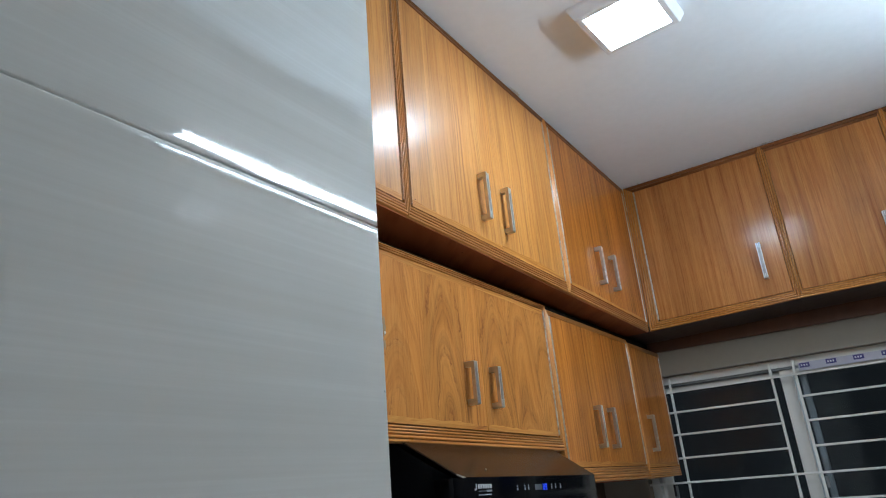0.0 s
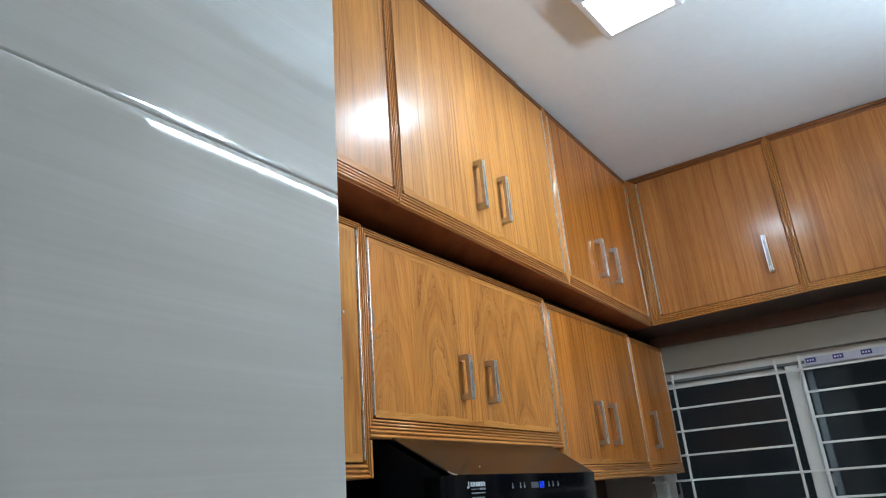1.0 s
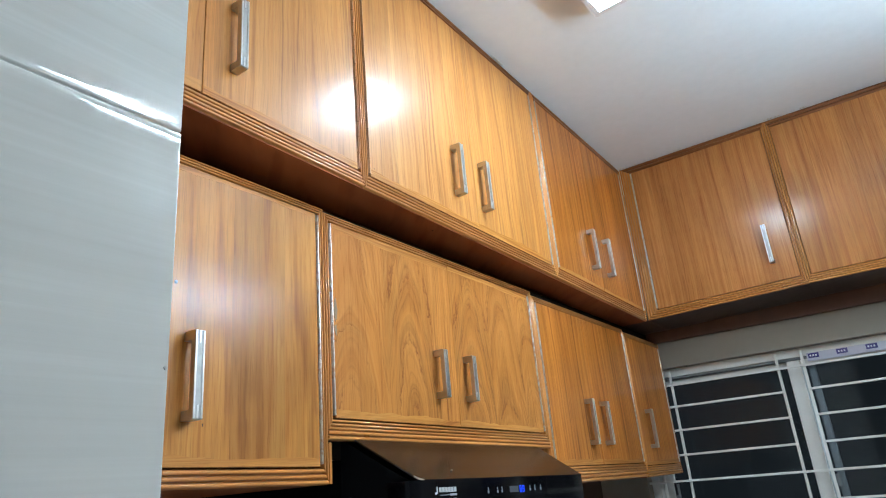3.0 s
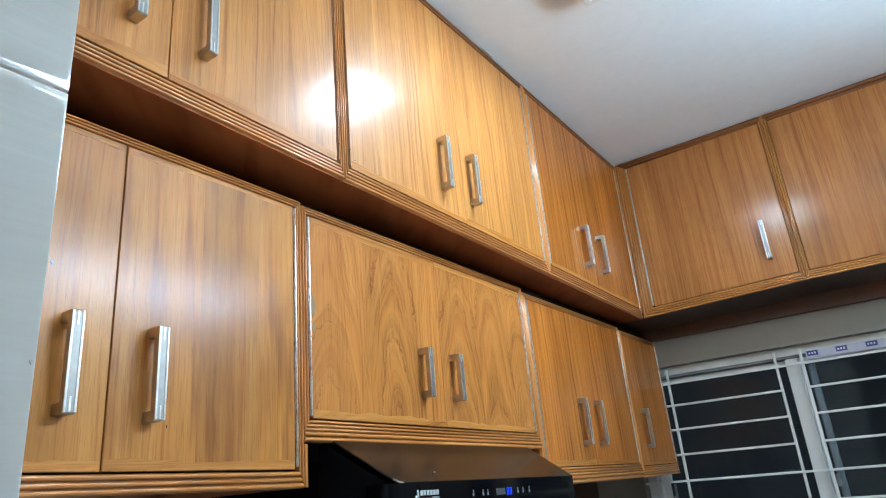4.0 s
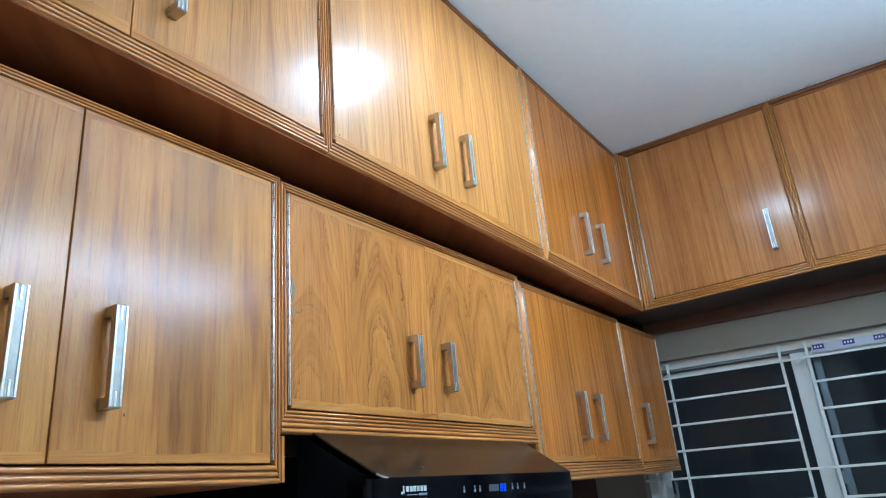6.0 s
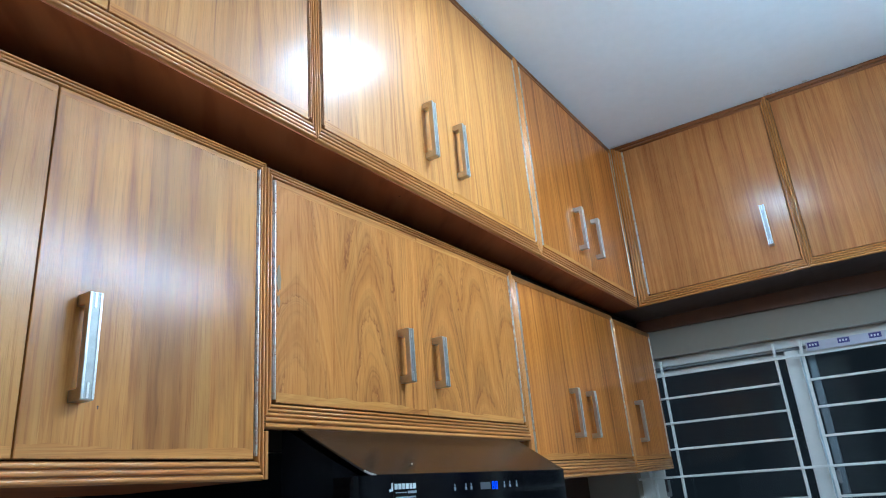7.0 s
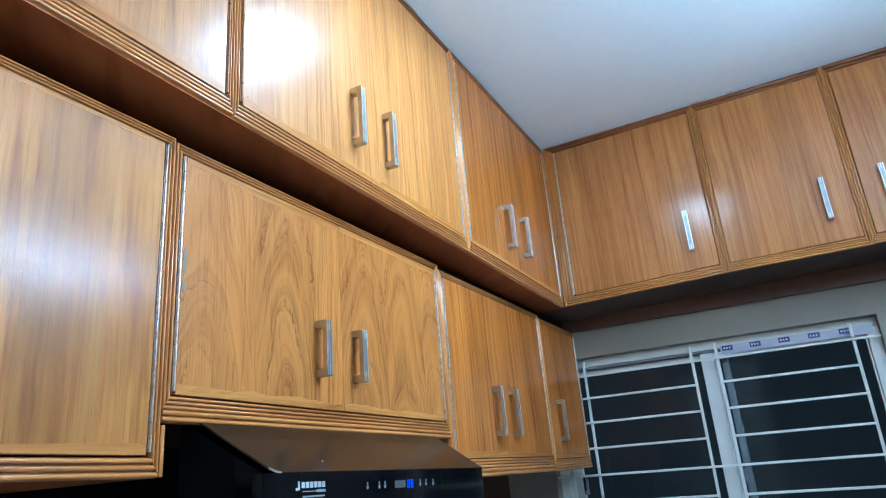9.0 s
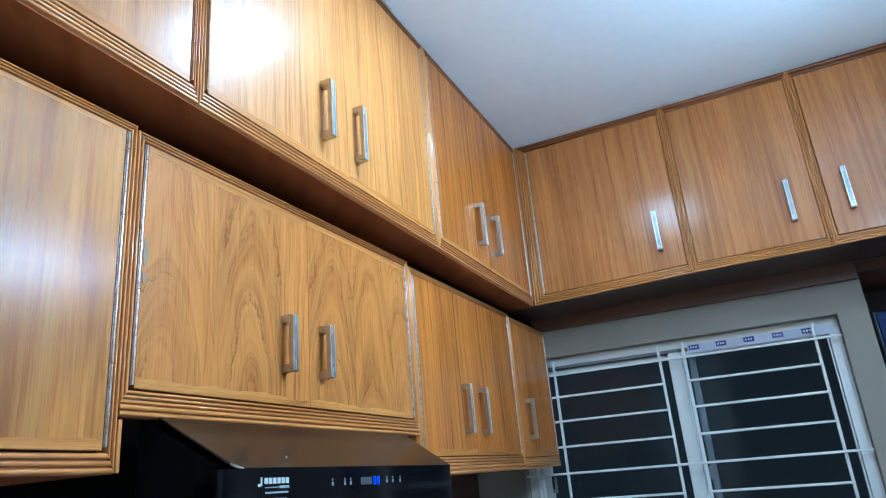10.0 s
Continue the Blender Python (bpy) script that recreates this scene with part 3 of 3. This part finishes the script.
# ---- cooker hood ----
def hood():
    y0, y1, xf, zt = 1.152, 1.798, -0.445, 1.618
    ob = root("cooker_hood", (-0.52, (y0 + y1) / 2, 1.50), "black cooker hood with sloping top and glass touch panel", "hood")
    ob.rotation_euler.x = radians(-1.3)

    def slope(d):
        return zt + 0.003 + 0.66 * d

    def left(d):
        return y0 + 0.022 - 0.27 * d + 0.010 * max(0.0, 1 - d / 0.010) ** 2

    # sloping top: a folded sheet, its front corners cut back a little
    steps = [0.0, 0.002, 0.005, 0.010, 0.05, 0.10, 0.14]
    rings = [[(xf - 0.002 - d, a, slope(d) + b) for a, b in ((left(d), 0), (y1 - 0.012 + 0.05 * d, 0), (y1 - 0.012 + 0.05 * d, -0.003), (left(d), -0.003))] for d in steps]
    canopy = smooth(part("canopy", loft_strip(bmesh.new(), rings), HOOD_SLOPE, ob, "dark metal slope mirroring the wood"), 40)
    # bright worn edge at the front corner
    edge = [[(xf - 0.0018 - d, left(d) - 0.0004 + a, slope(d) - 0.0012 + b) for a, b in ((-0.0006, -0.0010), (0.0010, -0.0010), (0.0010, 0.0016), (-0.0006, 0.0016))] for d in steps[:4]]
    part("edge_strip", loft_strip(bmesh.new(), edge), STEEL_RIM, canopy, "bright metal edge")
    sides = [[(xf - 0.010 - d, a, b) for a, b in ((left(d) + 0.001, 1.53), (y1 - 0.014, 1.53), (y1 - 0.014, slope(d) - 0.010), (left(d) + 0.001, slope(d) - 0.010))] for d in (0.0, 0.05, 0.128)]
    part("body", loft_strip(bmesh.new(), sides), HOOD_BLACK, ob)
    # front glass with rounded ends
    front, depth, r = [], 0.022, 0.022
    for yc, a0, a1 in ((y1 - r, 0, 90), (y0 + r, 90, 180)):
        for i in range(7):
            a = radians(a0 + (a1 - a0) * i / 6)
            front.append((xf - r + r * math.sin(a), yc + r * math.cos(a)))
    pts = front + [(xf - 0.05, y0), (xf - 0.05, y1)]
    bm = loft_strip(bmesh.new(), [[(x, y, z) for x, y in pts] for z in (1.532, zt + 0.002)])
    panel = smooth(part("front_panel", bm, HOOD_GLASS, ob, "glossy black glass touch panel"), 40)
    f = left_front(xf)
    part("trim_line", fbox(f, 1.604, y1 - 0.02, 0.0, 0.0008, 1.585, 1.5862), HOOD_SLOPE, panel)
    part("joint", fbox(f, 1.600, 1.6012, 0.0, 0.0009, 1.535, 1.618), HOOD_SLOPE, panel)
    part("joint", fbox(f, 1.216, 1.2172, 0.0, 0.0009, 1.535, 1.618), HOOD_SLOPE, panel)
    # maker's mark as plain shapes
    bm = bmesh.new()
    for i in range(6):
        u = 1.2200 + i * 0.0085
        fbox(f, u, u + 0.0066, 0.0, 0.0007, 1.6005, 1.6080, bm=bm)
    box(bm, xf, xf + 0.0007, 1.2130, 1.2170, 1.5985, 1.6090)
    box(bm, xf, xf + 0.0007, 1.2085, 1.2125, 1.5975, 1.6010)
    part("emblem", bm, PRINT_WHITE, panel, "white emblem drawn as plain blocks")
    bm = bmesh.new()
    fbox(f, 1.222, 1.248, 0.0, 0.0007, 1.5955, 1.5968, bm=bm)
    fbox(f, 1.250, 1.270, 0.0, 0.0007, 1.5945, 1.5980, bm=bm)
    fbox(f, 1.222, 1.268, 0.0, 0.0007, 1.5885, 1.5908, bm=bm)
    for i in range(9):
        fbox(f, 1.2235 + i * 0.0048, 1.2262 + i * 0.0048, 0.0, 0.0007, 1.561, 1.583, bm=bm)
    part("small_print", bm, PRINT_GREY, panel, "small white print drawn as bars")
    for u in (1.371, 1.403, 1.419, 1.528, 1.548, 1.573):
        bm = bmesh.new()
        fbox(f, u - 0.0022, u + 0.0022, 0.0, 0.0008, 1.594, 1.599, bm=bm)
        fbox(f, u - 0.0011, u + 0.0011, 0.0, 0.0008, 1.600, 1.604, bm=bm)
        part("touch_icon", bm, ICONS, panel)
    part("display", fbox(f, 1.448, 1.480, 0.0, 0.0007, 1.593, 1.604), DISPLAY, panel, "grey display window")
    for u in (1.486, 1.497):
        bm = bmesh.new()
        for a0, a1, b0, b1 in ((0, 0.007, 0, 0.0016), (0, 0.007, 0.0055, 0.0071), (0, 0.007, 0.0110, 0.0126), (0, 0.0016, 0, 0.0126), (0.0054, 0.007, 0, 0.0126)):
            fbox(f, u + a0, u + a1, 0.0, 0.0009, 1.592 + b0, 1.592 + b1, bm=bm)
        part("digit", bm, DIGITS, panel, "glowing blue digit")
    # rivet on the slope
    bm = bmesh.new()
    bmesh.ops.create_uvsphere(bm, u_segments=10, v_segments=6, radius=0.0017, matrix=Matrix.Translation((-0.467, 1.292, 1.6357)))
    smooth(part("screw", bm, STEEL, ob), 60)


hood()
single("backsplash", boxed(X_WALL + 0.0005, X_WALL + 0.009, Y_END, Y_WIN - 0.001, 0.9, 1.68), DADO, "glossy brown tiles under the wall cabinets", "tiles", "structure")


# Added panel: blackens the wall space beside and behind the hood.
single("backsplash_panel", boxed(X_WALL + 0.0095, X_WALL + 0.016, 1.03, 1.95, 0.95, 1.69, 0.001), HOOD_BLACK, "added black panel behind the cooker hood", "panel", "structure")


# ---- ceiling lamp ----
def panel_lamp():
    cx, cy, turn, half, deep = -0.095, 1.606, radians(-4.3), 0.113, 0.036
    ob = root("ceiling_lamp", (cx, cy, Z_CEIL), "square white surface-mounted LED panel lamp, switched on", "lamp")

    def square(h, z):
        return [(cx + h * (math.cos(turn) * a - math.sin(turn) * b), cy + h * (math.sin(turn) * a + math.cos(turn) * b), z) for a, b in ((-1, -1), (1, -1), (1, 1), (-1, 1))]

    zb = Z_CEIL - deep
    part("housing", loft_strip(bmesh.new(), [square(half, Z_CEIL - 0.0005), square(half, Z_CEIL - 0.010), square(half - 0.010, zb + 0.003), square(half - 0.013, zb), square(half - 0.027, zb), square(half - 0.028, zb + 0.004)]), LAMP_CASE, ob, "white bevelled housing")
    part("diffuser", loft_strip(bmesh.new(), [square(half - 0.0282, zb + 0.0035), square(half - 0.0282, zb + 0.0005)]), LED, ob, "glowing white diffuser")


panel_lamp()


def tube_lamp():
    y0, y1, z = 0.872, 2.030, 2.368
    ob = root("tube_lamp", (X_EAST, (y0 + y1) / 2, z), "white wall-mounted tube lamp, switched on", "lamp")
    part("housing", boxed(X_EAST - 0.026, X_EAST - 0.0005, y0 - 0.02, y1 + 0.02, z - 0.02, z + 0.02, 0.004), LAMP_CASE, ob)
    for y in (y0 - 0.018, y1 + 0.002):
        part("end_cap", boxed(X_EAST - 0.056, X_EAST - 0.0265, y, y + 0.016, z - 0.017, z + 0.017, 0.003), LAMP_CASE, ob)
    rings = [[(X_EAST - 0.041 + 0.0090 * math.cos(a), y, z + 0.0090 * math.sin(a)) for a in [math.tau * i / 16 for i in range(16)]] for y in (y0, y1)]
    smooth(part("tube", loft_strip(bmesh.new(), rings), BATTEN, ob, "glowing frosted tube"), 40)


tube_lamp()


# ---- window ----
def window():
    win = root("window_1", ((WX0 + WX1) / 2, Y_WIN + 0.10, WZ0), "white sliding window at night with dark panes", "window", kind="structure")
    y0, y1, zt = 3.020, 3.100, WZ1 - 0.001
    part("window_frame", boxed(WX0 + 0.001, WX1 - 0.001, y0, y1, zt - 0.030, zt, 0.002), UPVC, win)
    part("window_frame", boxed(WX0 + 0.001, WX1 - 0.001, y0, y1, WZ0 + 0.001, WZ0 + 0.05, 0.002), UPVC, win)
    part("window_frame", boxed(WX0 + 0.001, WX0 + 0.034, y0, y1, WZ0 + 0.051, zt - 0.0305, 0.002), UPVC, win)
    part("window_frame", boxed(WX1 - 0.036, WX1 - 0.001, y0, y1, WZ0 + 0.051, zt - 0.0305, 0.002), UPVC, win)
    for y in (3.028, 3.049, 3.071):
        part("track", boxed(WX0 + 0.036, WX1 - 0.038, y, y + 0.004, zt - 0.038, zt - 0.0308), TRACK, win)
    # left sash behind, right sash in front
    for a0, a1, yy, w0, w1 in ((WX0 + 0.034, -0.070, 3.055, 0.046, 0.040), (-0.126, WX1 - 0.037, 3.031, 0.046, 0.006)):
        sash = part("sash", boxed(a0, a0 + w0, yy, yy + 0.020, WZ0 + 0.052, zt - 0.040, 0.003), UPVC, win, "white sliding sash")
        part("sash_stile", boxed(a1 - w1, a1, yy, yy + 0.020, WZ0 + 0.052, zt - 0.040, 0.002), UPVC, sash)
        part("sash_rail", boxed(a0 + w0 + 0.0005, a1 - w1 - 0.0005, yy + 0.001, yy + 0.019, zt - 0.060, zt - 0.0405, 0.003), UPVC, sash)
        part("sash_rail", boxed(a0 + w0 + 0.0005, a1 - w1 - 0.0005, yy + 0.001, yy + 0.019, WZ0 + 0.0525, WZ0 + 0.10, 0.003), UPVC, sash)
        pane = part("pane", boxed(a0 + w0 - 0.001, a1 - w1 + 0.001, yy + 0.008, yy + 0.012, WZ0 + 0.09, zt - 0.059), GLASS, sash, "clear glass, dark night behind")
        pane.visible_shadow = False
    part("sash", boxed(-0.062, -0.039, 3.076, 3.092, WZ0 + 0.052, zt - 0.040, 0.003), TRACK, win, "grey stile of the third sash")
    # catches on the frame and on the sash
    latch = part("latch", boxed(WX0 + 0.088, WX0 + 0.106, 3.010, 3.0195, 1.490, 1.546, 0.003), TRACK, win, "dark grey window catch")
    part("lever", boxed(WX0 + 0.092, WX0 + 0.101, 2.9985, 3.0095, 1.505, 1.556, 0.002), BLACK_CASE, latch)
    part("latch", boxed(-0.063, -0.050, 3.0190, 3.0305, 1.500, 1.540, 0.002), TRACK, win, "dark grey window catch")
    # printed protective tape on the head of the frame
    tape = part("tape", boxed(-0.052, 0.412, y0 - 0.0016, y0 - 0.0002, 1.9245, 1.9545), TAPE, win, "lilac protective tape with navy marks")
    for i in range(5):
        x = -0.047 + i * 0.0908
        part("tape_mark", boxed(x, x + 0.035, y0 - 0.0026, y0 - 0.0017, 1.935, 1.952), TAPE_MARK, tape)
        bm = bmesh.new()
        for a, w in ((0.005, 0.007), (0.0140, 0.007), (0.023, 0.007)):
            box(bm, x + a, x + a + w * 0.72, y0 - 0.0034, y0 - 0.0027, 1.9405, 1.9465)
        part("tape_print", bm, TAPE_WHITE, tape)


window()


def grille():
    y = 2.996
    ob = root("window_grille", (-0.09, y, WZ0), "white enamelled steel window grille of square bars", "grille")
    for x in (-0.640, -0.542, -0.151, -0.066, 0.349):
        part("upright", boxed(x - 0.0048, x + 0.0048, y - 0.003, y + 0.003, WZ0 + 0.002, 1.966, 0.0012, 1), GRILL, ob)
    for i, z in enumerate((1.911, 1.828, 1.739, 1.648, 1.555, 1.464, 1.373, 1.282, 1.19)):
        whole = i in (0, 4, 8)
        spans = ((WX0 + 0.002, WX1 - 0.002),) if whole else ((WX0 + 0.002, -0.151), (-0.066, 0.349))
        for a, b in spans:
            part("crossbar", boxed(a, b, y - 0.0098, y - 0.0032, z - 0.0040, z + 0.0040, 0.0012, 1), GRILL, ob)


grille()
single("backdrop", boxed(-3.5, 3.5, 7.0, 7.05, -1.0, 5.0), NIGHT, "dark night outside the window", "backdrop", "structure")


# ---- recess beside the window ----
def wall_unit():
    ob = root("wall_appliance", (0.78, 3.30, 1.55), "black appliance with a dark blue panel in the recess", "appliance")
    part("body", boxed(0.545, 0.830, 3.17, Y_NICHE - 0.001, 1.55, 2.002, 0.010), BLACK_CASE, ob)
    part("panel", boxed(0.560, 0.812, 3.163, 3.1695, 1.60, 1.990, 0.003), BLUE_GLASS, ob, "dark blue glossy panel")


wall_unit()

# broken plaster along the top of the lofts
def crumbs(spots, label):
    bm = bmesh.new()
    for x, y, size in spots:
        bmesh.ops.create_icosphere(bm, subdivisions=1, radius=size, matrix=Matrix.Translation((x, y, Z_CEIL - size * 0.4)) @ Matrix.Diagonal((1.3, 1.5, 0.7, 1)))
    single("plaster_chip", bm, PLASTER, label, "plaster")


crumbs([(X_LOFT + 0.002 + 0.002 * random.random(), 1.715 + 0.0065 * i, 0.0015 + 0.0025 * random.random()) for i in range(9)], "pale broken plaster edge on top of the loft")
crumbs([(0.045 + 0.011 * i + 0.006 * random.random(), Y_LOFT - 0.002 - 0.003 * random.random(), 0.0015 + 0.0025 * random.random()) for i in range(5)], "thin crumbled plaster edge above the window loft")
crumbs([(0.165 + 0.008 * i, Y_LOFT - 0.003, 0.002 + 0.002 * random.random()) for i in range(3)], "small plaster crumbs above the window loft")
crumbs([(X_LOFT + 0.01 + 0.012 * i, Y_LOFT - 0.002, 0.0015 + 0.002 * random.random()) for i in range(6)], "uneven plaster edge in the loft corner")


# wear on the fronts: filler smears and a nail hole
def smear(front, u, z, wide, high, mat, label, name="filler_smear"):
    bm = bmesh.new()
    n = 14
    ring = []
    for i in range(n):
        a = math.tau * i / n
        k = 0.7 + 0.5 * random.random()
        ring.append((u + wide * k * math.cos(a), z + high * k * math.sin(a)))
    loft_strip(bm, [[front(a, n0, b) for a, b in ring] for n0 in (0.0001, 0.0007)])
    single(name, bm, mat, label, "stain")


CHIP = plain("tile_chip_grey", (0.60, 0.58, 0.55), 0.7, vary=0.1)
NAIL = plain("nail_hole_brown", (0.07, 0.03, 0.012), 0.7, vary=0.2)
SMEAR = plain("grey_filler", (0.30, 0.20, 0.10), 0.6, vary=0.3, scale=60.0)
smear(CF, 1.1125, 1.915, 0.0045, 0.020, SMEAR, "grey filler smear beside the hinge")
smear(CF, 1.1115, 1.880, 0.003, 0.010, SMEAR, "small grey filler smear beside the hinge")
smear(CF, 0.8560, 1.7170, 0.0009, 0.0022, NAIL, "dark nail hole in the cabinet door", "nail_hole")
smear(LF, 1.1700, 2.186, 0.0010, 0.0010, NAIL, "dark nail hole at the loft door edge", "nail_hole")

smear(left_front(X_TILE), 0.4735, 1.712, 0.0007, 0.0009, CHIP, "tiny grey chip at the tiled wall edge", "tile_chip")
smear(left_front(X_TILE), 0.4705, 1.673, 0.0006, 0.0008, CHIP, "tiny grey chip low on the tiled wall edge", "tile_chip")
bm = bmesh.new()
bmesh.ops.create_uvsphere(bm, u_segments=8, v_segments=6, radius=0.0028, matrix=Matrix.Translation((-0.535, 1.40, 2.1362)))
single("dark_spot", bm, NAIL, "small dark spot under the loft cabinet", "stain")

# ---- pieces: glazed tiles of the wall end ----
def tile_mesh(width, high, thick=0.010, edge=0.0036, drop=0.00028):
    """A glazed tile with a cushioned edge, lying in y and z, facing +x."""
    def ring(inset, n):
        side = inset * 0.3
        return [(n, a, b) for a, b in ((side, inset), (width - side, inset), (width - side, high - inset), (side, high - inset))]
    rows = [ring(0.0, -thick), ring(0.0, -drop * 1.9)]
    for k in range(1, 7):
        s = k / 6
        rows.append(ring(edge * s, -drop * (1 - s) ** 2))
    rows.append(ring(edge + 0.004, 0.0))
    bm = loft_strip(bmesh.new(), rows)
    bmesh.ops.recalc_face_normals(bm, faces=bm.faces)
    me = bpy.data.meshes.new("tile")
    bm.to_mesh(me)
    bm.free()
    me.materials.append(TILE)
    me.polygons.foreach_set("use_smooth", [True] * len(me.polygons))
    return me


def tiling(name, label, at, turn, columns, rows):
    wide, high, joint = 0.600, 0.300, 0.0013
    ob = tagged(new(name), label, "tiles", kind="structure")
    ob.matrix_basis = pose(*at, 0, 0, turn)
    for col in range(columns):
        for row in range(rows):
            t = new("tile", TILE_MESH)
            t.parent = ob
            t.location = (0.0, -(col + 1) * wide + joint * 0.5, row * high + joint / 2)


TILE_MESH = tile_mesh(0.600 - 0.0013, 0.300 - 0.0013)
tiling("wall_tiles", "pale grey glazed wall tiles with fine horizontal lines", (X_TILE, Y_END, 0.288), 0, 3, 8)
tiling("wall_tiles", "pale glazed tiles on the wall opposite the cabinets", (X_EAST, -1.45, 0.288), 180, 8, 8)
